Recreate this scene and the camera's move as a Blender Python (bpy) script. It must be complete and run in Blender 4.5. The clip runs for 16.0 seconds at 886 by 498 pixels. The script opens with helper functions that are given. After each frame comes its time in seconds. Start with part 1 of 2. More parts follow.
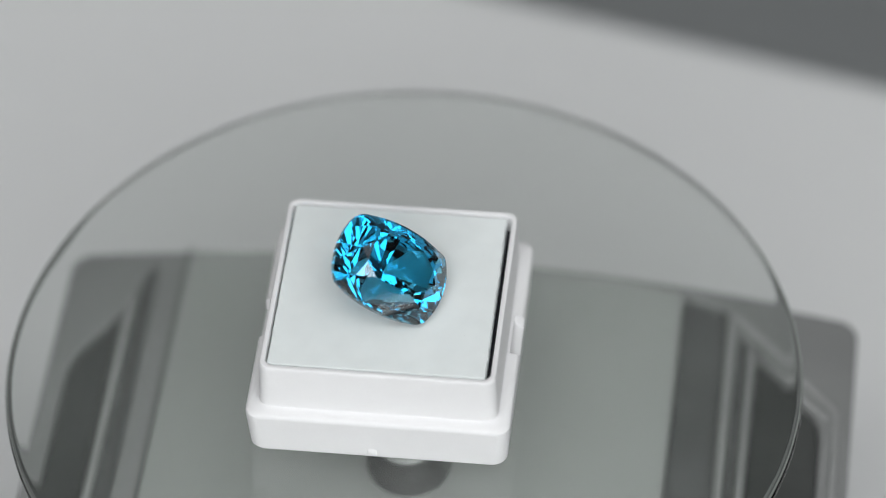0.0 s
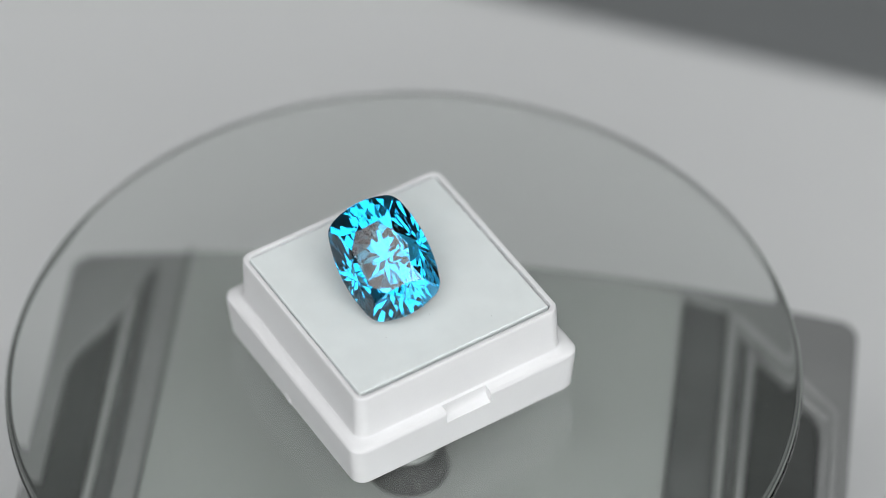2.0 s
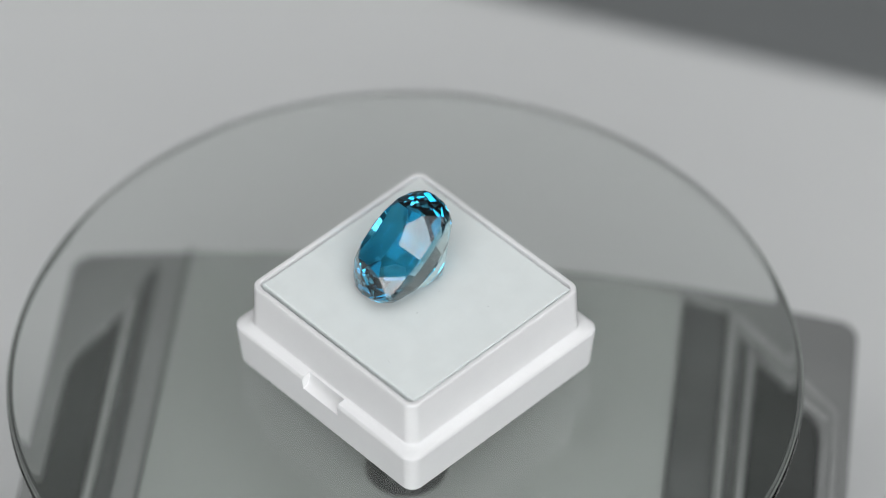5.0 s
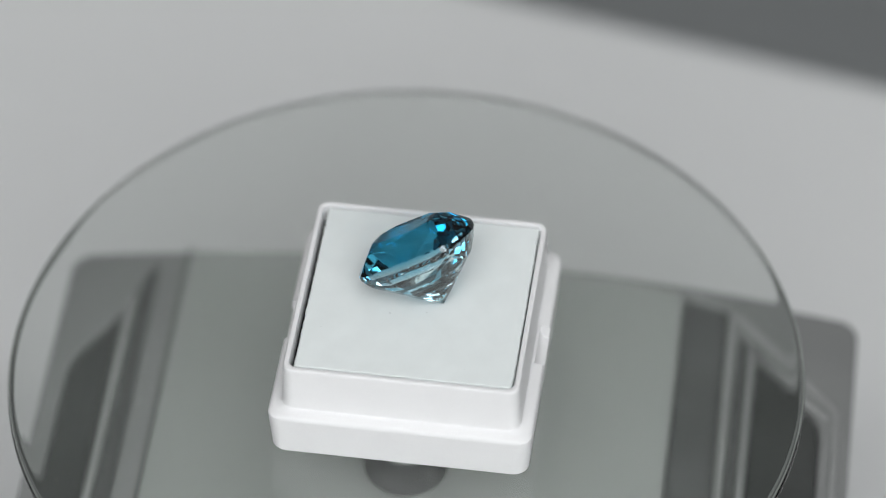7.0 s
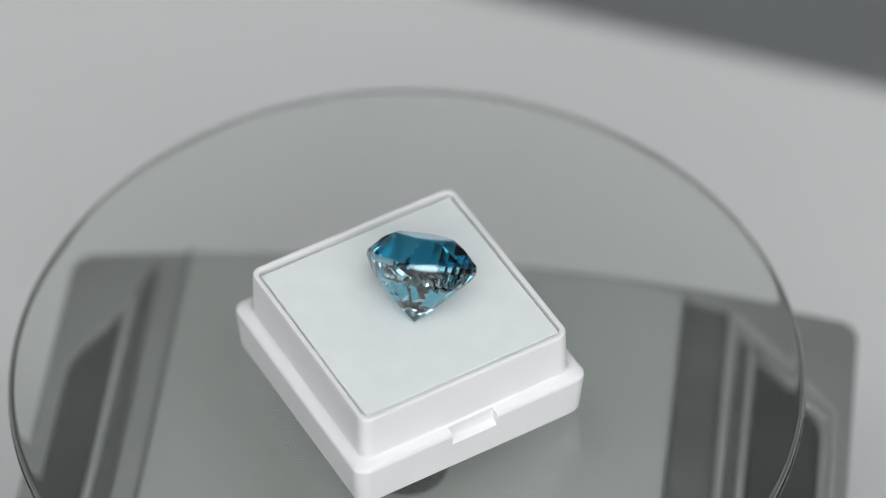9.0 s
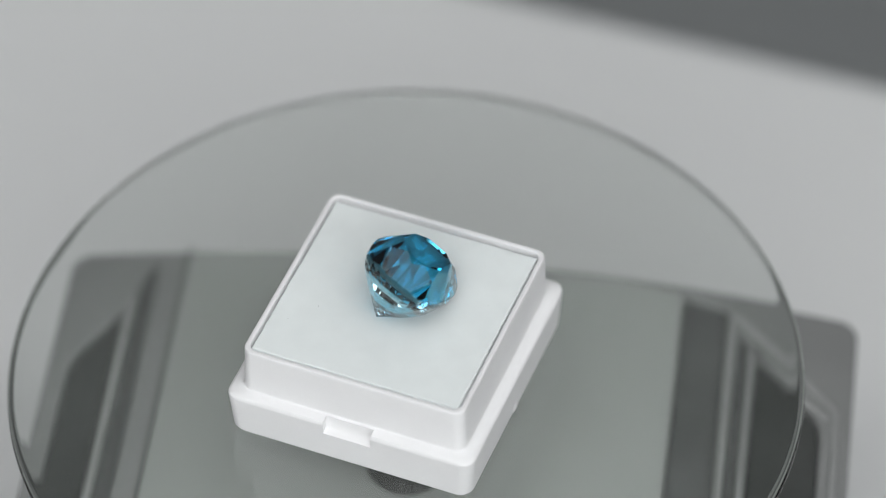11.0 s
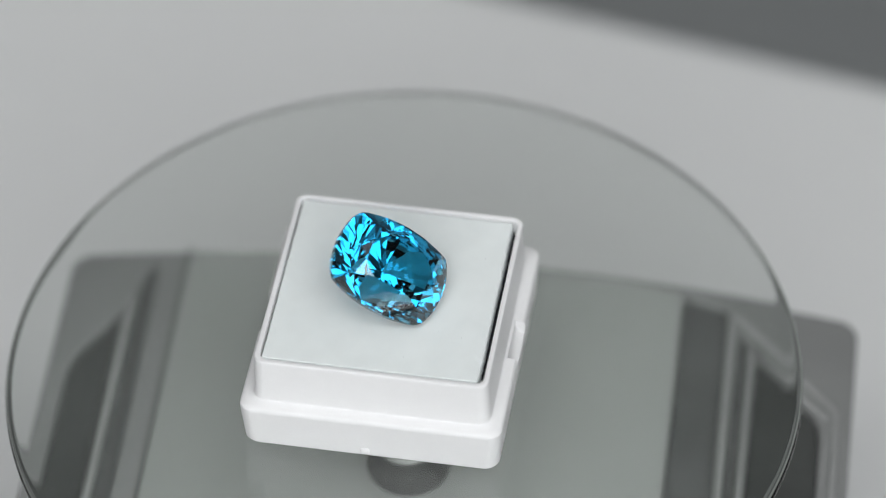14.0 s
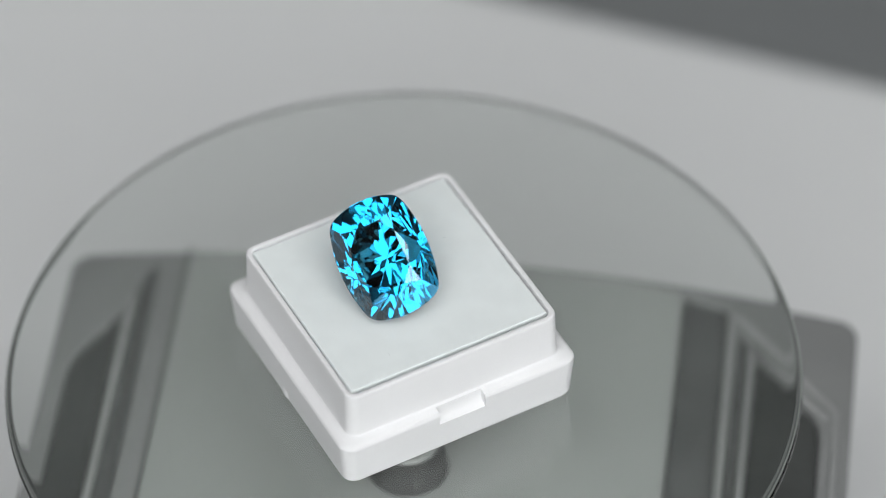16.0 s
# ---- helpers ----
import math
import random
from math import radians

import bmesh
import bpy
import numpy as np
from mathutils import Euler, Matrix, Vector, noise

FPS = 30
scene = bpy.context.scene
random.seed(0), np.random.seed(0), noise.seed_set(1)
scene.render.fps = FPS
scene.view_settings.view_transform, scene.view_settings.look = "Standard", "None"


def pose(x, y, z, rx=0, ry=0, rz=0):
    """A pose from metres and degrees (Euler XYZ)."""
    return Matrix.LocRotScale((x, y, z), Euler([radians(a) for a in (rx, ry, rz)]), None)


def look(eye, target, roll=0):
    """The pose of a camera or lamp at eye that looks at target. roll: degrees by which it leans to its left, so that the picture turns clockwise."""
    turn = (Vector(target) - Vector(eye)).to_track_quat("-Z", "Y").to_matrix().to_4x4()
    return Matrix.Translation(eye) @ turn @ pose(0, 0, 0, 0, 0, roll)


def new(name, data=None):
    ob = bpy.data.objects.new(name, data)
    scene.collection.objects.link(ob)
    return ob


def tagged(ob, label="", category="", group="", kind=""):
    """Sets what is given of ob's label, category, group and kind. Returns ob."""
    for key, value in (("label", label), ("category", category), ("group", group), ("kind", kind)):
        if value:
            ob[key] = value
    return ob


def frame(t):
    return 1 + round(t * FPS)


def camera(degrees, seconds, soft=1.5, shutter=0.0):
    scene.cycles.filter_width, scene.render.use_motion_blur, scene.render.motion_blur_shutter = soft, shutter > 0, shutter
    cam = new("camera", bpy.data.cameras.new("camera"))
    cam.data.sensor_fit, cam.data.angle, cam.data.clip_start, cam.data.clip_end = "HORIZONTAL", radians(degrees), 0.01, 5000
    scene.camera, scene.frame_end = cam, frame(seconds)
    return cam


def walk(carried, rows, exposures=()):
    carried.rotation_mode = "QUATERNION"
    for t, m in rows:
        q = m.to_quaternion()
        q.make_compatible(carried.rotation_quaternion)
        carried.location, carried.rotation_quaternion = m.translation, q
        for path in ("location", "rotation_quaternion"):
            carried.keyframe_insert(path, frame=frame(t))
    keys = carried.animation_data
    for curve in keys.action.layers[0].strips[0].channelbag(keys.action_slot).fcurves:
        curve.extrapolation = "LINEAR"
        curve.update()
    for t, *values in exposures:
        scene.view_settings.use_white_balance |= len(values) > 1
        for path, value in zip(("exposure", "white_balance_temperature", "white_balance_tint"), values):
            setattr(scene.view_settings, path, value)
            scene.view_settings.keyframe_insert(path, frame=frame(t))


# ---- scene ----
# Turntable with a glass platter, a white gem box on it and a blue cushion-cut stone; the camera stands still.
MM = 0.001
CAM_EYE = Vector((0, -0.32440, 0.36075))
cam = camera(12.057, 16.0, soft=1.05)


def camera_pose():
    """Aimed at the platter's middle, leaned, then turned a little aside."""
    pitch, lean, aside, up_by = radians(48.0369), radians(-1.3224), radians(0.5153), radians(1.6015)
    fwd = Vector((0, math.cos(pitch), -math.sin(pitch)))
    right = Vector((1, 0, 0))
    up = right.cross(fwd)
    r2 = math.cos(lean) * right + math.sin(lean) * up
    u2 = -math.sin(lean) * right + math.cos(lean) * up
    f1 = fwd * math.cos(aside) + r2 * math.sin(aside)
    r1 = r2 * math.cos(aside) - fwd * math.sin(aside)
    f2 = f1 * math.cos(up_by) + u2 * math.sin(up_by)
    u1 = u2 * math.cos(up_by) - f1 * math.sin(up_by)
    m = Matrix((r1, u1, -f2)).transposed().to_4x4()
    return Matrix.Translation(CAM_EYE) @ m


walk(cam, [(0.0, camera_pose()), (16.0, camera_pose())], exposures=[(0.0, 0.0), (16.0, 0.0)])
cam.data.dof.use_dof = True
cam.data.dof.focus_distance = 0.4735
cam.data.dof.aperture_fstop = 10.0

# ---------------------------------------------------------------- light
world = bpy.data.worlds.new("world")
scene.world = world
world.use_nodes = True
world.node_tree.nodes["Background"].inputs[0].default_value = (0.75, 0.83, 0.9, 1)
world.node_tree.nodes["Background"].inputs[1].default_value = 0.02


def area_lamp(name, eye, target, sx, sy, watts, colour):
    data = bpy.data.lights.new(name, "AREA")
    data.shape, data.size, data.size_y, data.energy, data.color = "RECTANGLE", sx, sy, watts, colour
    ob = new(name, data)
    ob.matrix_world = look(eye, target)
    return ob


area_lamp("overhead_strip_light", (0.05, -0.64, 1.36), (0, 0, 0), 1.7, 0.44, 8.0, (0.975, 0.99, 1.0))
# broad unseen fill, added overhead to brighten the stone's dark facets
area_lamp("added_ceiling_fill", (0.2, -0.15, 1.66), (0, 0, 0), 2.6, 2.0, 9.0, (0.975, 0.99, 1.0))
area_lamp("softbox_beside_camera", (-0.134, -0.541, 0.64), (0, 0, 0), 0.165, 0.26, 0.33, (1.0, 0.94, 0.935))
# front source set from facet glints, enlarged to light the box; no window
area_lamp("front_panel_light", (0.13, -1.5, 0.95), (0, 0, 0), 2.5, 0.70, 24, (0.97, 0.985, 1.0))

# ---------------------------------------------------------------- materials


def material(name):
    m = bpy.data.materials.new(name)
    m.use_nodes = True
    nt = m.node_tree
    return m, nt, nt.nodes["Principled BSDF"]


def textured(name, colour, vary=0.06, scale=400, rough=0.5, rough_vary=0.1, bump=0.1, spec=0.5, fine=6000, metal=0.0, bump_size=0.0002):
    """Principled paint or plastic with stains at one scale and grain at another."""
    m, nt, b = material(name)
    tc = nt.nodes.new("ShaderNodeTexCoord")
    big, small = nt.nodes.new("ShaderNodeTexNoise"), nt.nodes.new("ShaderNodeTexNoise")
    big.inputs["Scale"].default_value, big.inputs["Detail"].default_value = scale, 4
    small.inputs["Scale"].default_value, small.inputs["Detail"].default_value = fine, 3
    for n in (big, small):
        nt.links.new(tc.outputs["Object"], n.inputs["Vector"])
    ramp = nt.nodes.new("ShaderNodeMapRange")
    ramp.inputs["To Min"].default_value, ramp.inputs["To Max"].default_value = 1 - vary, 1 + vary
    ramp.inputs["From Min"].default_value, ramp.inputs["From Max"].default_value = 0.3, 0.7
    nt.links.new(big.outputs["Fac"], ramp.inputs["Value"])
    ramp2 = nt.nodes.new("ShaderNodeMapRange")
    ramp2.inputs["To Min"].default_value, ramp2.inputs["To Max"].default_value = 1 - vary * 0.6, 1 + vary * 0.6
    ramp2.inputs["From Min"].default_value, ramp2.inputs["From Max"].default_value = 0.3, 0.7
    nt.links.new(small.outputs["Fac"], ramp2.inputs["Value"])
    mul = nt.nodes.new("ShaderNodeMath")
    mul.operation = "MULTIPLY"
    nt.links.new(ramp.outputs[0], mul.inputs[0])
    nt.links.new(ramp2.outputs[0], mul.inputs[1])
    mix = nt.nodes.new("ShaderNodeVectorMath")
    mix.operation = "SCALE"
    mix.inputs[0].default_value = colour
    nt.links.new(mul.outputs[0], mix.inputs["Scale"])
    nt.links.new(mix.outputs[0], b.inputs["Base Color"])
    rr = nt.nodes.new("ShaderNodeMapRange")
    rr.inputs["To Min"].default_value, rr.inputs["To Max"].default_value = max(0.02, rough - rough_vary), min(1, rough + rough_vary)
    nt.links.new(big.outputs["Fac"], rr.inputs["Value"])
    nt.links.new(rr.outputs[0], b.inputs["Roughness"])
    b.inputs["Specular IOR Level"].default_value = spec
    b.inputs["Metallic"].default_value = metal
    if bump:
        bp = nt.nodes.new("ShaderNodeBump")
        bp.inputs["Strength"].default_value, bp.inputs["Distance"].default_value = bump, bump_size
        nt.links.new(small.outputs["Fac"], bp.inputs["Height"])
        nt.links.new(bp.outputs[0], b.inputs["Normal"])
    return m


def glass(name, colour, ior, rough=0.0):
    m, nt, b = material(name)
    g = nt.nodes.new("ShaderNodeBsdfGlass")
    g.inputs["Color"].default_value = (*colour, 1)
    g.inputs["IOR"].default_value, g.inputs["Roughness"].default_value = ior, rough
    nt.links.new(g.outputs[0], nt.nodes["Material Output"].inputs["Surface"])
    nt.nodes.remove(b)
    return m


TABLE_WHITE = textured("table_laminate", (0.66, 0.668, 0.665), vary=0.025, scale=9, rough=0.5, fine=900, bump=0.05)
FLOOR_GREY = textured("floor_vinyl", (0.44, 0.46, 0.465), vary=0.05, scale=3, rough=0.6, fine=120, bump=0.05)
WALL_PAINT = textured("wall_paint", (0.20, 0.20, 0.197), vary=0.03, scale=2, rough=0.8, fine=200, bump=0.05)
CEILING_PAINT = textured("ceiling_paint", (0.5, 0.5, 0.495), vary=0.03, scale=2, rough=0.85, fine=200, bump=0.05)
BOX_WHITE = textured("white_moulded_plastic", (0.79, 0.79, 0.795), vary=0.012, scale=260, rough=0.55, spec=0.35, fine=3500, bump=0.06, bump_size=0.0001)
PAD_WHITE = textured("white_foam", (0.76, 0.80, 0.795), vary=0.022, scale=330, rough=0.85, rough_vary=0.05, fine=9000, bump=0.25, spec=0.2, bump_size=0.0001)
GAP_SHADE_LINT = textured("gap_shade_and_lint", (0.03, 0.03, 0.035), vary=0.2, scale=900, rough=0.9, fine=9000, spec=0.1)
BASE_GREY = textured("grey_plastic", (0.175, 0.179, 0.177), vary=0.06, scale=60, rough=0.42, fine=2500, bump=0.02)
PANEL_GREY = textured("grey_green_plastic", (0.262, 0.273, 0.264), vary=0.03, scale=45, rough=0.3, fine=2500, bump=0.0)
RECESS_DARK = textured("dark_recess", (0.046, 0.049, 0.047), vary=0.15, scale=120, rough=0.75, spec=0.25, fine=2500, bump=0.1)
LEFT_RECESS_GREY = textured("left_recess_grey", (0.06, 0.063, 0.061), vary=0.12, scale=120, rough=0.6, spec=0.3, fine=2500, bump=0.1)
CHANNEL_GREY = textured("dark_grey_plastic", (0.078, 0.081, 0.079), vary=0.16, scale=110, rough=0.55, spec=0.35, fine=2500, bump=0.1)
RIDGE_GREY = textured("light_grey_ridge", (0.235, 0.24, 0.237), vary=0.05, scale=90, rough=0.4, fine=2500, bump=0.05)
HUB_DARK = textured("dark_rubber_collar", (0.026, 0.027, 0.027), vary=0.2, scale=900, rough=0.6, fine=5000, bump=0.6)
HUB_METAL = textured("brushed_metal", (0.42, 0.43, 0.42), vary=0.08, scale=500, rough=0.45, fine=5000, bump=0.1, metal=0.3)
FINE_DUST = textured("fine_grey_dust", (0.27, 0.275, 0.27), vary=0.15, scale=3000, rough=0.9, fine=9000, bump=0)
DUST = textured("dust", (0.66, 0.66, 0.65), vary=0.15, scale=3000, rough=0.9, fine=9000, bump=0)
PLATTER_GLASS = glass("clear_glass", (0.955, 0.966, 0.958), 1.5)


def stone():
    """Blue stone; absorbed light is painted as a tint by height, deep towards the crown, pale towards the culet; the
    gloss stays white.
    """
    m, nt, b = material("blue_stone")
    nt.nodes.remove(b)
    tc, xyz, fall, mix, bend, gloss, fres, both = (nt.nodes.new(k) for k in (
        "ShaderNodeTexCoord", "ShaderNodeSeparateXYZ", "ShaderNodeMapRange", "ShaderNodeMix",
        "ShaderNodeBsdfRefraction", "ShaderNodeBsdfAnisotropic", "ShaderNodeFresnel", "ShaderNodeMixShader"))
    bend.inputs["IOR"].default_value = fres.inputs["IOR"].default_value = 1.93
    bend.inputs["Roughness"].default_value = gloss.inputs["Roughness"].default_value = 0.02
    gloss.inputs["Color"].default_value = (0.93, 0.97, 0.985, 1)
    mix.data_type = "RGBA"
    # tint by height stands in for light absorbed along its path
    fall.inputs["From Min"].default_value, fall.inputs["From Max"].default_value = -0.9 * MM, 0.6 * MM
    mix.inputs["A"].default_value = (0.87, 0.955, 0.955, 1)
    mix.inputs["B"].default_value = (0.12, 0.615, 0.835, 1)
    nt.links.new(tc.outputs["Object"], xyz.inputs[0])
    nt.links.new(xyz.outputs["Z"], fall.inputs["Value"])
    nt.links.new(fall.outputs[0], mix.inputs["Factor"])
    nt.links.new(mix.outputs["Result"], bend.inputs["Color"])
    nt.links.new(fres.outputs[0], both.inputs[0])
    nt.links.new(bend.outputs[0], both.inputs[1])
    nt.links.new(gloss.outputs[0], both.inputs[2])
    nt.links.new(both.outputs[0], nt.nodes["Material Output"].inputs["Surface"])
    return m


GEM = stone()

# ---------------------------------------------------------------- mesh helpers


def mesh_of(bm, name, mat, smooth=None):
    bmesh.ops.recalc_face_normals(bm, faces=bm.faces)
    me = bpy.data.meshes.new(name)
    bm.to_mesh(me)
    bm.free()
    me.materials.append(mat)
    if smooth is not None:
        me.shade_smooth()
        me.set_sharp_from_angle(angle=radians(smooth))
    return me


def part(name, bm, mat, parent=None, label="", smooth=None):
    ob = new(name, mesh_of(bm, name, mat, smooth))
    ob.parent = parent
    if label:
        tagged(ob, label)
    return ob


def rounded_rect(hx, hy, r, seg=8):
    """Outline of a rectangle with round corners, counter-clockwise."""
    out = []
    for cx, cy, a0 in ((1, 1, 0), (-1, 1, 90), (-1, -1, 180), (1, -1, 270)):
        for i in range(seg + 1):
            a = radians(a0 + 90 * i / seg)
            out.append((cx * (hx - r) + r * math.cos(a), cy * (hy - r) + r * math.sin(a)))
    return out


def loft(bm, rings, closed=False):
    """Skins rings of equal count; caps the first and the last unless closed into a tube."""
    vs = [[bm.verts.new(p) for p in ring] for ring in rings]
    n = len(vs[0])
    pairs = list(zip(vs, vs[1:])) + ([(vs[-1], vs[0])] if closed else [])
    for a, b in pairs:
        for i in range(n):
            bm.faces.new((a[i], a[(i + 1) % n], b[(i + 1) % n], b[i]))
    if not closed:
        bm.faces.new(vs[0][::-1])
        bm.faces.new(vs[-1])
    return vs


def lofted_rect(profile, seg=8):
    """A solid from (half x, half y, corner radius, z) in millimetres, bottom to top."""
    bm = bmesh.new()
    loft(bm, [[(x * MM, y * MM, z * MM) for x, y in rounded_rect(hx, hy, r, seg)] for hx, hy, r, z in profile])
    return bm


def turned(profile, seg=96, closed=False):
    """A solid of revolution from (radius, z) in millimetres."""
    bm = bmesh.new()
    rings = []
    for r, z in profile:
        rings.append([(r * MM * math.cos(2 * math.pi * i / seg), r * MM * math.sin(2 * math.pi * i / seg), z * MM) for i in range(seg)])
    loft(bm, rings, closed)
    return bm


def prism(points, z0, z1, bevel=0.0):
    """An upright prism over an outline in millimetres, with its top edge bevelled."""
    bm = bmesh.new()
    bottom = [bm.verts.new((x * MM, y * MM, z0 * MM)) for x, y in points]
    top = [bm.verts.new((x * MM, y * MM, z1 * MM)) for x, y in points]
    n = len(points)
    for i in range(n):
        bm.faces.new((bottom[i], bottom[(i + 1) % n], top[(i + 1) % n], top[i]))
    bm.faces.new(bottom[::-1])
    lid = bm.faces.new(top)
    if bevel:
        bmesh.ops.bevel(bm, geom=list(lid.edges), offset=bevel * MM, segments=3, profile=0.5, affect="EDGES")
    return bm


def cut_out(target, cutters):
    """Takes the cutters' bodies out of the target's mesh for good."""
    for c in cutters:
        mod = target.modifiers.new("cut", "BOOLEAN")
        mod.operation, mod.object, mod.solver = "DIFFERENCE", c, "EXACT"
    bpy.context.view_layer.update()
    dg = bpy.context.evaluated_depsgraph_get()
    me = bpy.data.meshes.new_from_object(target.evaluated_get(dg))
    target.modifiers.clear()
    target.data = me
    for c in cutters:
        bpy.data.objects.remove(c)


# ---------------------------------------------------------------- room
TABLE_Z, FLOOR_Z, ROOM, CEIL_Z = -62, -800, 2000, 1750


def slab(name, x0, x1, y0, y1, z0, z1, mat, bevel=0.0):
    return part(name, prism([(x0, y0), (x1, y0), (x1, y1), (x0, y1)], z0, z1, bevel), mat)


tagged(slab("floor", -ROOM, ROOM, -ROOM, ROOM, FLOOR_Z - 100, FLOOR_Z, FLOOR_GREY), "plain grey floor beyond the table", "floor", kind="structure")
# unseen ceiling and walls, their greys set for bounce and the stone's reflections
tagged(slab("ceiling", -ROOM, ROOM, -ROOM, ROOM, CEIL_Z, CEIL_Z + 100, CEILING_PAINT), "unseen mid-grey ceiling, added to close the room", "ceiling", kind="structure")
for nm, x0, x1, y0, y1 in (("wall_north", -ROOM, ROOM, ROOM, ROOM + 100), ("wall_south", -ROOM, ROOM, -ROOM - 100, -ROOM),
                           ("wall_east", ROOM, ROOM + 100, -ROOM, ROOM), ("wall_west", -ROOM - 100, -ROOM, -ROOM, ROOM)):
    tagged(slab(nm, x0, x1, y0, y1, FLOOR_Z, CEIL_Z, WALL_PAINT), "unseen grey wall, added to close the room", "wall", kind="structure")

# the white table; its far edge runs aslant behind the turntable
TABLE_TURN = -20.8
table = tagged(new("table"), "white laminate table with a straight far edge", "table")
table.matrix_world = pose(19.0 * MM, 127.6 * MM, 0, 0, 0, TABLE_TURN)
part("tabletop", prism([(-620, -640), (520, -640), (520, 0), (-620, 0)], TABLE_Z - 28, TABLE_Z, 1.5), TABLE_WHITE, table)
leg_data = None
for lx, ly in ((-580, -600), (480, -600), (-580, -60), (480, -60)):
    if leg_data is None:
        leg = part("leg", lofted_rect([(22, 22, 4, FLOOR_Z), (22, 22, 4, TABLE_Z - 28)], 3), RIDGE_GREY, table, "grey metal leg")
        leg_data = leg.data
    else:
        leg = new("leg", leg_data)
        leg.parent = table
    leg.location = (lx * MM, ly * MM, 0)

# ---------------------------------------------------------------- turntable base
BASE_Z = -18.8
BASE_TURN = -8.2
base = tagged(new("turntable"), "grey plastic display turntable with dark side recesses on the table", "turntable")
base.matrix_world = pose(0, 0, 0, 0, 0, BASE_TURN)


def base_outline(x0, x1, y0, sag, back, r, inset=0.0):
    """A bowed back edge, straight sides and rounded corners."""
    x0, x1, y0, back = x0 + inset, x1 - inset, y0 + inset, back - inset
    mid, half = (x0 + x1) / 2, (x1 - x0) / 2
    pts = []
    for cx, cy, a0 in ((x1 - r, back - sag - r, 0), (x0 + r, back - sag - r, 90)):
        for i in range(7):
            a = radians(a0 + 15 * i)
            pts.append((cx + r * math.cos(a), cy + r * math.sin(a)))
        if a0 == 0:
            for i in range(1, 24):
                u = 1 - 2 * i / 24
                pts.append((mid + u * (half - r), back - sag * u * u))
    for cx, a0 in ((x0 + r, 180), (x1 - r, 270)):
        for i in range(7):
            a = radians(a0 + 15 * i)
            pts.append((cx + r * math.cos(a), y0 + r + r * math.sin(a)))
    return pts


body = part("housing", prism(base_outline(-45.5, 52, -62, 4.0, 34.3, 3.0), TABLE_Z, BASE_Z), BASE_GREY, base, "grey plastic housing", smooth=35)


def ridge(points, width, height=0.5):
    """A rounded bead along a line on the housing."""
    bm = bmesh.new()
    rings = []
    for i, (x, y) in enumerate(points):
        a, b = points[max(0, i - 1)], points[min(len(points) - 1, i + 1)]
        d = Vector((b[0] - a[0], b[1] - a[1])).normalized()
        ring = []
        for k in range(9):
            t = math.pi * k / 8
            s = width / 2 * math.cos(t)
            ring.append(((x - d.y * s) * MM, (y + d.x * s) * MM, (BASE_Z + height * math.sin(t) - 0.02) * MM))
        rings.append(ring)
    vs = [[bm.verts.new(p) for p in r] for r in rings]
    for a, b in zip(vs, vs[1:]):
        for i in range(9):
            bm.faces.new((a[i], a[(i + 1) % 9], b[(i + 1) % 9], b[i]))
    bm.faces.new(vs[0])
    bm.faces.new(vs[-1][::-1])
    return bm


def recess_outline(xi, xo, top, shoulder, y0):
    """xi: the straight inner side; the outer shoulder is chamfered."""
    # the shoulder's corner is rounded
    d = Vector((xi - xo, top - shoulder)).normalized()
    bend = [(xo, shoulder - 2.2), (xo + 0.35 * d.x, shoulder - 0.8 + 0.35 * d.y), (xo + 1.3 * d.x, shoulder + 1.3 * d.y)]
    return [(xi, y0), (xo, y0)] + bend + [(xi, top)] if xo > xi else [(xi, top)] + bend[::-1] + [(xo, y0), (xi, y0)]


cutters = []
for pts, depth in ((recess_outline(39.9, 48.4, 22.0, 13.4, -55), 1.2), (recess_outline(-37.9, -43.0, 21.3, 12.6, -55), 1.2),
                   ([(-36.6, -55), (-34.0, -55), (-34.7, 30.2), (-36.2, 27.6), (-36.6, 25.0)], 0.9),
                   ([(30.5, -57), (36.2, -57), (36.0, 29.6), (30.5, 31.2)], 1.4), ([(37.4, -57), (38.7, -57), (38.7, 24.0), (37.4, 26.0)], 1.0)):
    cutters.append(part("cutter", prism(pts, BASE_Z - depth, BASE_Z + 5), RECESS_DARK, base))
cut_out(body, cutters)
body.data.shade_flat()
soft_edge = body.modifiers.new("edge", "BEVEL")
soft_edge.width, soft_edge.segments, soft_edge.limit_method, soft_edge.angle_limit = 0.5 * MM, 2, "ANGLE", radians(50)

part("centre_panel", prism(base_outline(-31.0, 30.2, -58, 2.0, 33.6, 0.8), BASE_Z, BASE_Z + 0.5, 0.25), PANEL_GREY, body, "smooth grey-green panel", smooth=35)
# the left recess floor gets a lighter tone than the right one
for pts, mat in ((recess_outline(40.1, 48.1, 21.6, 13.2, -54.8), RECESS_DARK), (recess_outline(-38.1, -42.8, 20.9, 12.4, -54.8), LEFT_RECESS_GREY)):
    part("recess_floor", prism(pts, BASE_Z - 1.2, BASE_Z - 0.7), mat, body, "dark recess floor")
part("seam", ridge([(-31.35, -58), (-31.35, 33.0)], 0.32, 0.1), RECESS_DARK, body, "dark seam beside the panel", smooth=60)
# channel and groove floors are set darker than the housing
part("channel_floor", prism([(30.6, -56.8), (36.1, -56.8), (35.9, 29.4), (30.6, 31.0)], BASE_Z - 1.4, BASE_Z - 0.9), CHANNEL_GREY, body, "channel floor, darker grey than the housing")
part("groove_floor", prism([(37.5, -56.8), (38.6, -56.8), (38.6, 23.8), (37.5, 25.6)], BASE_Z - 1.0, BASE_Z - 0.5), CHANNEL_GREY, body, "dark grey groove")
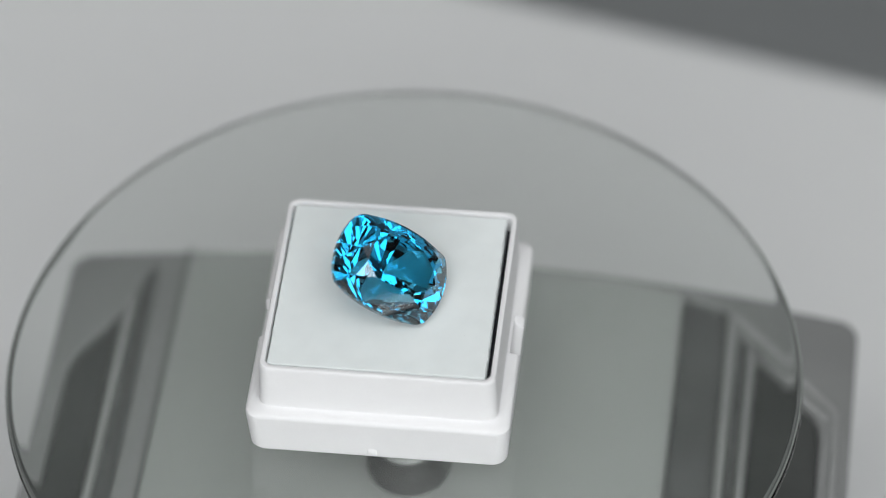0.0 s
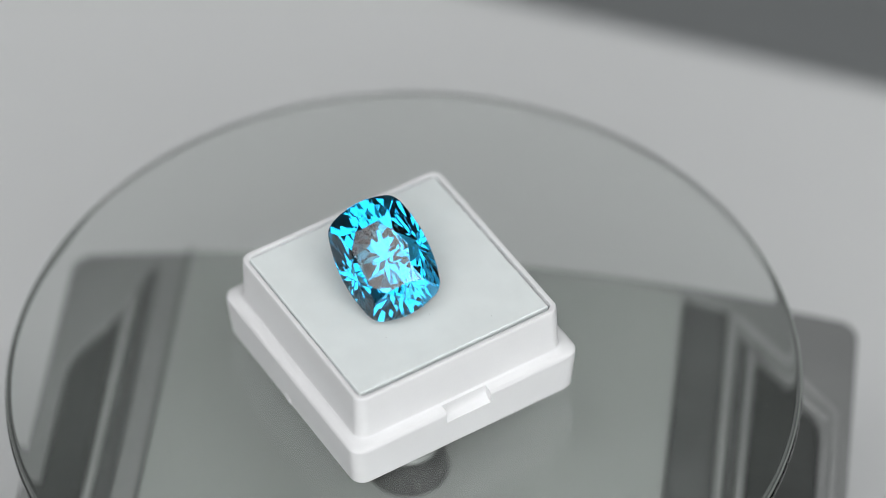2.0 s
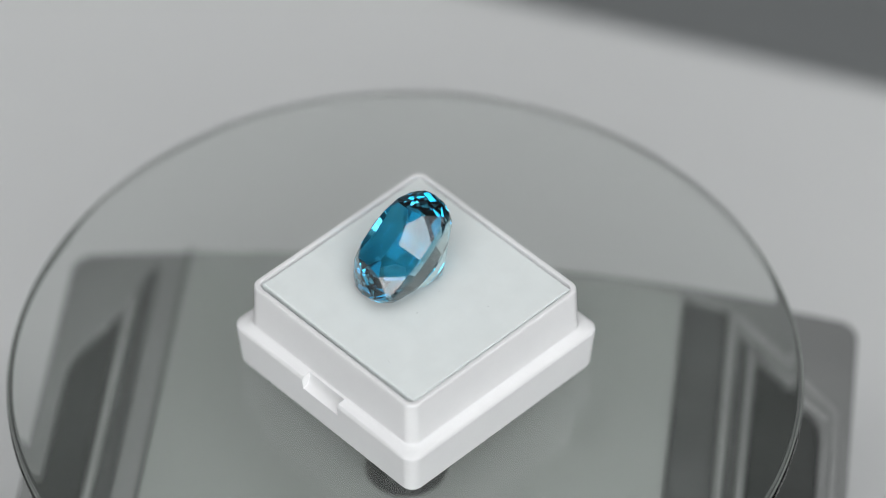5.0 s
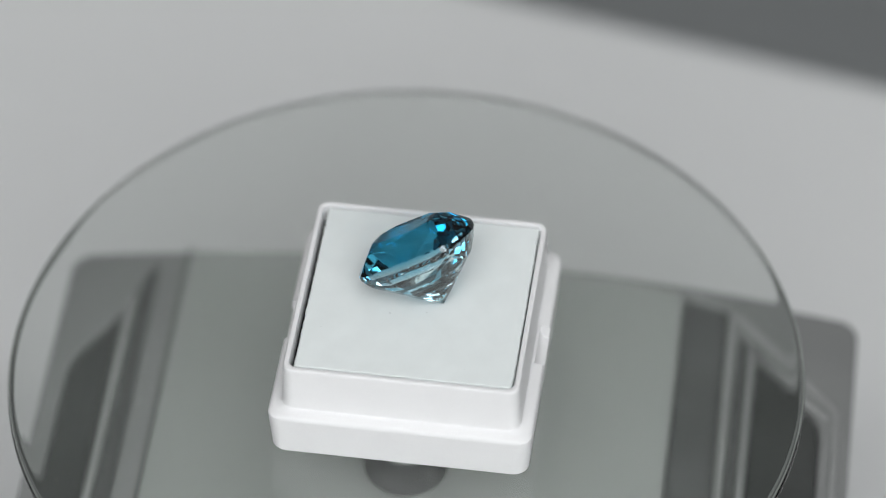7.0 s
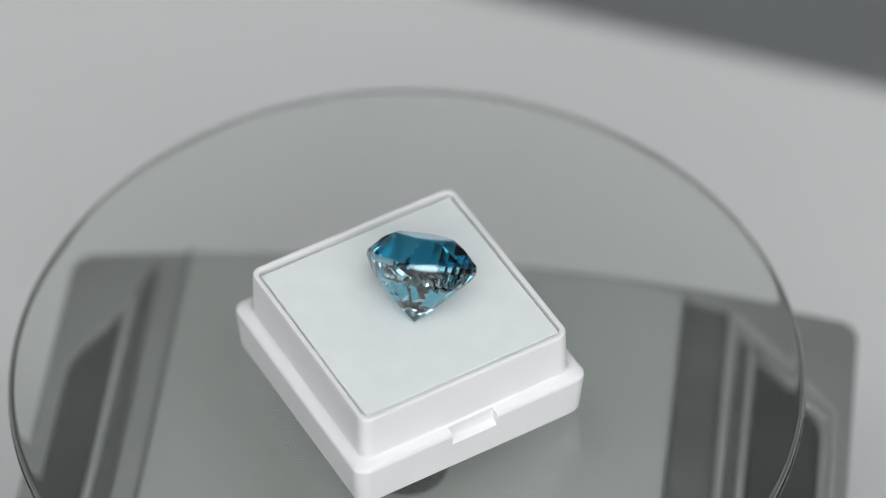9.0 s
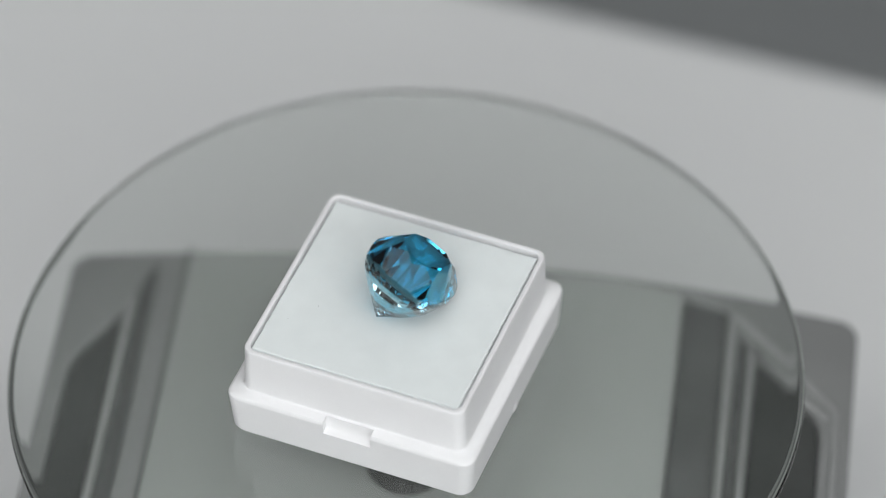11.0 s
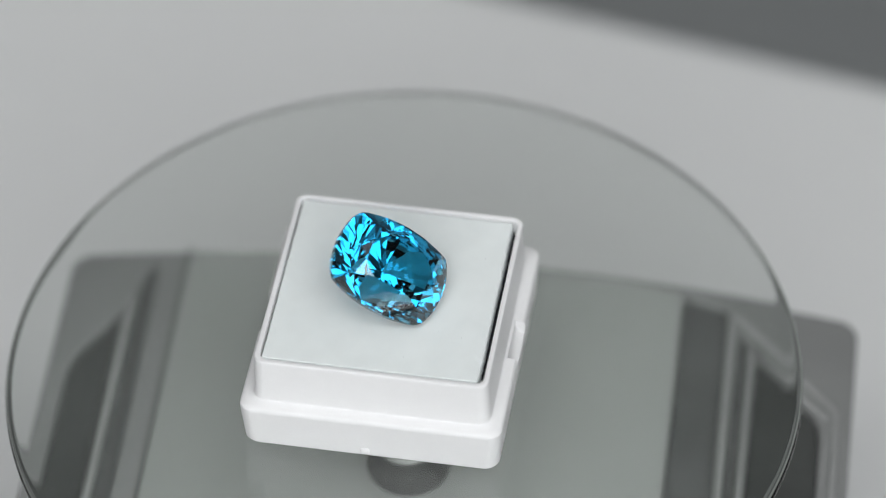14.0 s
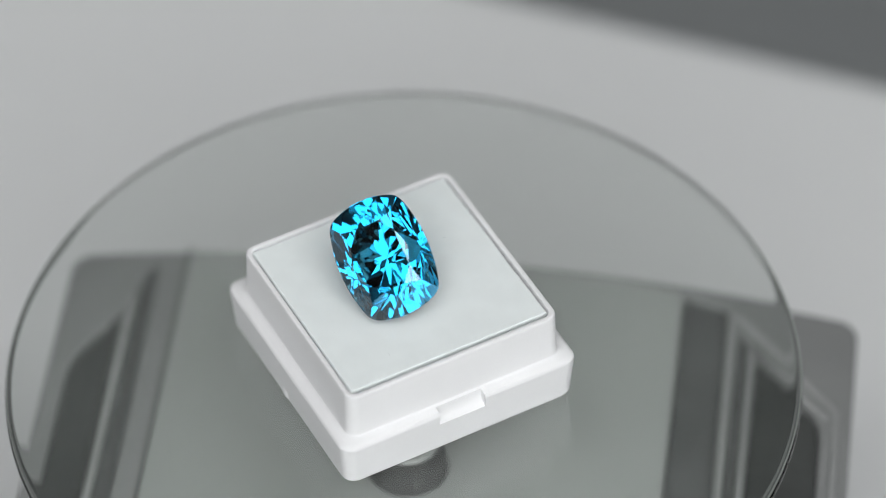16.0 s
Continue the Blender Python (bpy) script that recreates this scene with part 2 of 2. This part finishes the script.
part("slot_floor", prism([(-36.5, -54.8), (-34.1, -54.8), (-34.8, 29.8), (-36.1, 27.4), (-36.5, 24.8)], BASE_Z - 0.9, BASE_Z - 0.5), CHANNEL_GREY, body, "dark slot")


for line, w in (([(36.7, 29.0), (36.9, 0), (36.9, -55)], 0.8), ([(37.4, 28.4), (50.0, 15.2), (50.2, 12.0), (50.2, -55)], 1.1),
                ([(39.2, -55), (39.2, 23.3), (44.5, 18.2), (49.0, 13.8)], 0.9), ([(-37.2, -55), (-37.2, 23.5)], 0.9)):
    part("ridge", ridge(line, w), RIDGE_GREY, body, "raised light grey ridge", smooth=60)

# ---------------------------------------------------------------- what turns
SPIN, T0 = -25.958, 1.5          # degrees a second; the time at which things stand as built
TIMES = [i * 0.25 for i in range(65)]
WOBBLE = Matrix.Rotation(-0.0070, 4, "Y") @ Matrix.Rotation(-0.0046, 4, "X")


def turning(local):
    """The rows of a thing that rides on the platter, from its pose at T0."""
    return [(t, Matrix.Rotation(radians(SPIN * (t - T0)), 4, "Z") @ WOBBLE @ local) for t in TIMES]


# the hub, turned by the motor
hub_pose = pose(0, 0, 0)
hub = part("hub", turned([(0.2, -18.8), (5.3, -18.8), (4.9, -18.3), (4.7, -17.4), (4.2, -14.4), (4.0, -13.9), (0.2, -13.9)], 64), HUB_DARK, base, "dusty dark rubber hub", smooth=40)
part("cap", turned([(0.2, -13.9), (3.8, -13.9), (3.85, -13.6), (3.7, -13.4), (2.9, -13.3), (2.8, -13.45), (2.3, -13.45), (2.2, -13.3), (0.2, -13.3)], 64), HUB_METAL, hub, "brushed metal cap", smooth=40)
part("shaft", turned([(0.2, -13.3), (2.1, -13.3), (2.1, -1.95), (0.2, -1.95)], 32), HUB_METAL, hub, "metal shaft", smooth=40)
rng = random.Random(4)


def specks(count, place, size, z):
    """Flat crumbs and short fibres of dust, each a small faceted blob."""
    bm = bmesh.new()
    for _ in range(count):
        x, y, zz = place()
        s = size * rng.choice((0.5, 0.7, 0.8, 1.0, 1.5))
        long, a = rng.choice((1, 1, 1, 1.2, 1.5, 2.2)), rng.uniform(0, math.tau)
        ring = []
        for k in range(5):
            t = math.tau * k / 5 + rng.uniform(-0.3, 0.3)
            u, v = s * long * math.cos(t), s * 0.8 * math.sin(t)
            ring.append(bm.verts.new(((x + u * math.cos(a) - v * math.sin(a)) * MM, (y + u * math.sin(a) + v * math.cos(a)) * MM, (zz + z) * MM)))
        tip = bm.verts.new((x * MM, y * MM, (zz + z + s * 0.7) * MM))
        for k in range(5):
            bm.faces.new((ring[k], ring[(k + 1) % 5], tip))
        bm.faces.new(ring[::-1])
    return bm


def on_collar():
    a, u = rng.uniform(0, math.tau), rng.random()
    return (4.3 + 0.7 * u) * math.cos(a), (4.3 + 0.7 * u) * math.sin(a), -14.6 - 2.8 * u


tagged(part("dust", specks(150, on_collar, 0.06, 0.02), DUST, hub, "pale dust on the collar"), kind="stuff")

# the glass platter, a hair off its axle
DISC_R, DISC_T = 46.1, 1.95
disc_pose = pose(-0.2 * MM, 0, 0)
disc = tagged(new("glass_platter"), "round clear glass turntable platter with polished edge and dust", "glass platter")
ROUND = 0.94
edge = [(DISC_R - ROUND + ROUND * math.cos(radians(a)), -ROUND + ROUND * math.sin(radians(a))) for a in range(90, -1, -10)]
edge += [(DISC_R - ROUND + ROUND * math.cos(radians(a)), -DISC_T + ROUND + ROUND * math.sin(radians(a))) for a in range(0, -91, -10)]
plate = part("glass", turned([(DISC_R - 1.8, -DISC_T)] + edge[::-1] + [(DISC_R - 1.8, 0)], 256), PLATTER_GLASS, disc, smooth=30)
plate.visible_shadow = False


def on_disc():
    a, r = rng.uniform(0, math.tau), (DISC_R - 2) * math.sqrt(rng.random())
    return r * math.cos(a), r * math.sin(a), 0


def near_axle():
    a, r = rng.uniform(0, math.tau), rng.uniform(13, 22)
    return r * math.cos(a), r * math.sin(a), 0


tagged(part("dust", specks(170, on_disc, 0.055, 0.01), DUST, disc, "scattered pale dust specks"), kind="stuff")


def scratches(count):
    """Short pale hairlines, slightly bent, lying on the glass."""
    bm = bmesh.new()
    for _ in range(count):
        x, y, _z = on_disc()
        a, bend, n = rng.uniform(0, math.tau), rng.uniform(-0.5, 0.5), 6
        step, w = rng.uniform(0.08, 0.28), rng.uniform(0.010, 0.018)
        left, right = [], []
        for i in range(n):
            c, s = math.cos(a), math.sin(a)
            left.append(bm.verts.new(((x - s * w) * MM, (y + c * w) * MM, 0.012 * MM)))
            right.append(bm.verts.new(((x + s * w) * MM, (y - c * w) * MM, 0.012 * MM)))
            x, y, a = x + c * step, y + s * step, a + bend / n
        for i in range(n - 1):
            bm.faces.new((left[i], right[i], right[i + 1], left[i + 1]))
    return bm


tagged(part("fibres", scratches(22), FINE_DUST, disc, "fine pale fibres on the glass"), kind="stuff")
tagged(part("fine_dust", specks(3600, near_axle, 0.045, 0.01), FINE_DUST, disc, "fine pale dust"), kind="stuff")

# ---------------------------------------------------------------- gem box
box_pose = pose(-0.78 * MM, 1.27 * MM, 0.05 * MM, 0, 0, 45 - 1.6)
gem_box = tagged(new("gem_box"), "open square white plastic gem box with a white foam pad", "gem box")
PAD_TOP = 12.42
tray = part("tray", lofted_rect([(13.6, 13.6, 1.4, 0.0), (14.4, 14.4, 1.5, 0.12), (14.66, 14.66, 1.5, 0.6), (15.0, 15.0, 1.5, 5.7), (14.97, 14.97, 1.5, 6.05), (14.75, 14.75, 1.5, 6.3),
                                 (14.3, 14.3, 1.6, 6.38), (13.85, 13.85, 1.5, 6.42), (13.6, 13.6, 1.45, 6.6), (13.5, 13.5, 1.4, 7.0), (13.36, 13.36, 1.35, 12.1), (13.32, 13.32, 1.3, 12.42), (13.24, 13.24, 1.25, 12.56), (13.12, 13.12, 1.2, 12.6),
                                 (12.86, 12.86, 1.1, 12.6), (12.72, 12.72, 1.0, 12.52), (12.66, 12.66, 0.9, 12.2), (12.6, 12.6, 0.9, 9.5)], 8), BOX_WHITE, gem_box, "white moulded plastic tray", smooth=40)
cutters = []
for s in (-1, 1):
    # a steep notch in the ledge, for the lid's catch
    bm = bmesh.new()
    prof = [(13.86, 6.9), (13.9, 5.6), (14.05, 5.0), (14.4, 4.65), (15.3, 4.35), (15.3, 6.9)]
    loft(bm, [[(x * MM, s * y * MM, z * MM) for y, z in prof] for x in (-2.9, 2.9)])
    bmesh.ops.recalc_face_normals(bm, faces=bm.faces)
    cutters.append(part("cutter", bm, BOX_WHITE))
cut_out(tray, cutters)
tray.data.shade_smooth()
tray.data.set_sharp_from_angle(angle=radians(38))
even = tray.modifiers.new("even_shading", "WEIGHTED_NORMAL")
even.keep_sharp, even.weight = True, 100
nub = part("nub", lofted_rect([(0.3, 0.55, 0.25, 0.55), (0.42, 0.6, 0.28, 0.8), (0.4, 0.58, 0.28, 1.5), (0.2, 0.35, 0.18, 1.85)], 4), BOX_WHITE, gem_box, "small moulding nub", smooth=50)
nub.location = (-14.44 * MM, 0.6 * MM, 0)


def pad_mesh():
    """Foam with a slightly ragged edge and a faint swell."""
    bm = bmesh.new()
    n, h, g = 64, 12.48, 12.30
    outline = []
    for k in range(4):
        for i in range(n):
            u = -h + 2 * h * i / n
            outline.append(((u, -g), (h, u * g / h), (-u, g), (-h, -u * g / h))[k])
    rings = []
    for scale, z in ((1.0, 9.6), (1.0, PAD_TOP - 0.35), (0.998, PAD_TOP - 0.12), (0.988, PAD_TOP), (0.9, PAD_TOP + 0.01)):
        ring = []
        for x, y in outline:
            j = 1 + 0.006 * noise.noise(Vector((x * 1.7, y * 1.7, z * 0.3))) + 0.004 * noise.noise(Vector((x * 5, y * 5, 3))) if scale > 0.95 else 1
            ring.append((x * scale * j * MM, y * scale * j * MM, z * MM))
        rings.append(ring)
    loft(bm, rings)
    return bm


pad = part("pad", pad_mesh(), PAD_WHITE, gem_box, "white foam pad", smooth=40)
pad.location = (0, 0.19 * MM, 0)          # pushed against one side of the tray


def on_pad():
    return rng.uniform(-11.5, 11.5), rng.uniform(-11.5, 11.5), PAD_TOP


tagged(part("lint", specks(14, on_pad, 0.045, 0.01), GAP_SHADE_LINT, gem_box, "tiny dark lint specks"), kind="stuff")
# black sheet under the pad: the gap's shade put into colour
part("gap_shade_sheet", lofted_rect([(12.55, 12.55, 0.8, 9.4), (12.55, 12.55, 0.8, 10.6)], 4), GAP_SHADE_LINT, gem_box, "black sheet standing in for shade in the pad's gap")

# ---------------------------------------------------------------- the stone
GEM_A, GEM_B, GEM_CORNER, CROWN, DEPTH, GIRDLE = 5.28, 6.93, 2.05, 2.92, 6.90, 0.34
GEM_BULGE_A, GEM_BULGE_B = 0.72, 0.60     # how far the long and the short sides bow out


def girdle_points():
    """A cushion outline: four bowed sides and round corners, counter-clockwise from the short axis, one quarter mirrored."""
    ra = ((GEM_B - GEM_CORNER) ** 2 + GEM_BULGE_A ** 2) / (2 * GEM_BULGE_A)
    rb = ((GEM_A - GEM_CORNER) ** 2 + GEM_BULGE_B ** 2) / (2 * GEM_BULGE_B)
    ta, tb = math.asin((GEM_B - GEM_CORNER) / ra), math.asin((GEM_A - GEM_CORNER) / rb)
    quarter = [(GEM_A - ra + ra * math.cos(ta * k / 4), ra * math.sin(ta * k / 4)) for k in range(5)]
    end = [(rb * math.sin(tb * k / 3), GEM_B - rb + rb * math.cos(tb * k / 3)) for k in range(3, -1, -1)]
    p, q = Vector(quarter[-1]), Vector(end[0])
    d0, d1 = Vector((-math.sin(ta), math.cos(ta))), Vector((math.cos(tb), -math.sin(tb)))
    den = d0.x * d1.y - d0.y * d1.x
    u = ((q.x - p.x) * d1.y - (q.y - p.y) * d1.x) / den
    knee = p + d0 * u
    for k in range(1, 6):
        w = k / 6
        c = p * (1 - w) ** 2 + knee * 2 * w * (1 - w) + q * w * w
        quarter.append((c.x, c.y))
    quarter += end
    left = [(-x, y) for x, y in quarter[-2::-1]]
    top = quarter + left
    return top + [(x, -y) for x, y in top[-2:0:-1]]


def girdle_at(deg, pts):
    """The point of the girdle's outline in the direction deg."""
    d = Vector((math.cos(radians(deg)), math.sin(radians(deg))))
    for (x0, y0), (x1, y1) in zip(pts, pts[1:] + pts[:1]):
        c0, c1 = d.x * y0 - d.y * x0, d.x * y1 - d.y * x1
        if c0 <= 0 < c1 or c0 == 0:
            w = c0 / (c0 - c1) if c1 != c0 else 0
            p = Vector((x0 + (x1 - x0) * w, y0 + (y1 - y0) * w))
            if p.dot(d) > 0:
                return p
    return d * GEM_A


def gem_mesh():
    """A cushion brilliant, ground plane by plane: table, eight stars, eight kites, break facets, girdle, pavilion."""
    bm = bmesh.new()
    bmesh.ops.create_cube(bm, size=30)
    pts = girdle_points()

    def grind(normal, d):
        normal = Vector(normal).normalized()
        geom = bm.verts[:] + bm.edges[:] + bm.faces[:]
        cut = bmesh.ops.bisect_plane(bm, geom=geom, dist=1e-5, plane_co=normal * d, plane_no=normal, clear_outer=True)
        edges = [e for e in cut["geom_cut"] if isinstance(e, bmesh.types.BMEdge)]
        if len(edges) > 2:
            bmesh.ops.edgeloop_fill(bm, edges=edges)

    def plane(p, q, r):
        """The plane through three points, its normal away from the middle."""
        n = (q - p).cross(r - p).normalized()
        return (n, n.dot(p)) if n.dot(p) > 0 else (-n, -n.dot(p))

    def every(n, d):
        """Grinds a facet and its mirror images in both axes."""
        for sx in (1, -1) if abs(n.x) > 1e-4 else (1,):
            for sy in (1, -1) if abs(n.y) > 1e-4 else (1,):
                grind((n.x * sx, n.y * sy, n.z), d)

    def around(p, q, r):
        every(*plane(p, q, r))

    def rim(deg, z, out=1.0):
        p = girdle_at(deg, pts) * out
        return Vector((p.x, p.y, z))

    grind((0, 0, 1), CROWN)
    for (x0, y0), (x1, y1) in zip(pts, pts[1:] + pts[:1]):
        n = Vector((y1 - y0, x0 - x1, 0)).normalized()
        grind(n, n.dot(Vector((x0, y0, 0))))
    # crown: table corners, star points, and where the kites and the break facets meet the girdle
    v1, v2 = Vector((2.62, 2.23, CROWN)), Vector((1.28, 3.85, CROWN))
    g1, g2 = rim(24, GIRDLE, 1.01), rim(73, GIRDLE, 1.01)
    e0, e1, e2 = rim(0, GIRDLE, 1.012), rim(53, GIRDLE, 1.012), rim(90, GIRDLE, 1.012)

    def leaning(v, deg, slope):
        """The plane through v that faces deg, at slope degrees from level."""
        n = Vector((math.cos(radians(deg)) * math.sin(radians(slope)), math.sin(radians(deg)) * math.sin(radians(slope)), math.cos(radians(slope))))
        return n, n.dot(v)

    def through_rim(v, deg, g):
        t = Vector((-math.sin(radians(deg)), math.cos(radians(deg)), 0))
        return plane(v, v + t, g)

    def meet(*planes):
        m = Matrix([p[0] for p in planes])
        return m.inverted() @ Vector([p[1] for p in planes])

    kite1, kite2 = through_rim(v1, 10, g1), through_rim(v2, 71, g2)
    edge = (v2 - v1).normalized()
    star0, star1, star2 = leaning(v1, 0, 25), leaning(v1, math.degrees(math.atan2(-edge.x, edge.y)), 27), leaning(v2, 90, 25)
    s0 = meet(star0, kite1, (Vector((0, 1, 0)), 0))
    s1 = meet(star1, kite1, kite2)
    s2 = meet(star2, kite2, (Vector((1, 0, 0)), 0))
    for n, d in (star0, star1, star2, kite1, kite2):
        every(n, d)
    around(s0, g1, e0)
    around(s1, g1, e1)
    around(s1, g2, e1)
    around(s2, g2, e2)
    # pavilion: steep facets down from the girdle, then mains that meet in the culet
    culet = Vector((0, 0, -DEPTH))
    b = -GIRDLE
    stops = (0, 12, 24, 38, 53, 63, 73, 82, 90)
    for d0, d1 in zip(stops, stops[1:]):
        p, q = rim(d0, b, 1.004), rim(d1, b, 1.004)
        k = (p + q) * 0.4
        around(p, q, Vector((k.x, k.y, b - 0.372 * (DEPTH + b))))
    for deg in (6, 17, 31, 45, 60, 73, 86):
        p = rim(deg, 0)
        t = Vector((-p.y, p.x, 0)).lerp(Vector((-math.sin(radians(deg)), math.cos(radians(deg)), 0)) * p.length, 0.5)
        k = Vector((p.x * 0.8, p.y * 0.8, b - 0.366 * (DEPTH + b)))
        around(k, k + t, Vector((p.x * 0.5, p.y * 0.5, b - 0.672 * (DEPTH + b))))
    for deg, slope in ((24, 40.5), (66, 37.5)):
        every(*leaning(culet, deg, 180 - slope))
    for deg, slope in ((8, 43.5), (36, 42.8), (50, 41.3), (81, 38.0)):
        r = 1.5
        k = Vector((r * math.cos(radians(deg)), r * math.sin(radians(deg)), -DEPTH + r * math.tan(radians(slope - 3.0))))
        every(*leaning(k, deg, 180 - slope))
    bmesh.ops.remove_doubles(bm, verts=bm.verts, dist=1e-4)
    bmesh.ops.scale(bm, vec=(MM, MM, MM), verts=bm.verts)
    bmesh.ops.recalc_face_normals(bm, faces=bm.faces)
    return bm


def gem_share(whole, name, keep, label):
    """Links the facets that keep() takes as one part of the stone."""
    me = bpy.data.meshes.new(name)
    faces = [f for f in whole.faces if keep(f.normal.z)]
    index = {v: i for i, v in enumerate(dict.fromkeys(v for f in faces for v in f.verts))}
    me.from_pydata([v.co[:] for v in index], [], [[index[v] for v in f.verts] for f in faces])
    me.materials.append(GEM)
    ob = new(name, me)
    ob.parent = gem
    tagged(ob, label)


gem = tagged(new("gemstone"), "blue cushion-cut faceted gemstone lying tilted on the foam pad", "gemstone")
whole = gem_mesh()
gem_turn = pose(0, 0, 0, 0, 0, 0.9) @ pose(0, 0, 0, 38.7, 0, 0) @ pose(0, 0, 0, 0, 0, 34.6) @ pose(0, 0, 0, 3.7, -0.6, 0)
gem_centre = Vector((-2.24, 4.34, 12.5)) * MM + gem_turn.to_3x3() @ Vector((0, 0, DEPTH * MM))
low = min((gem_turn @ v.co).z for v in whole.verts) + gem_centre.z
gem_centre.z += (PAD_TOP + 0.01) * MM - low
gem_pose = Matrix.Translation(gem_centre) @ gem_turn
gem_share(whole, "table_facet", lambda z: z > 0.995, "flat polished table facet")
gem_share(whole, "crown", lambda z: 0.08 < z <= 0.995, "faceted crown, tinted deep blue for absorbed light")
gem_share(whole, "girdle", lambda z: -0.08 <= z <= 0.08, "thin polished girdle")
gem_share(whole, "pavilion", lambda z: z < -0.08, "faceted pavilion, tinted pale for little absorption")
whole.free()


def motions():
    """All that the turntable carries round."""
    walk(hub, turning(hub_pose))  # in the turntable's own space
    walk(disc, turning(disc_pose))
    walk(gem_box, turning(box_pose))
    walk(gem, turning(gem_pose))


motions()
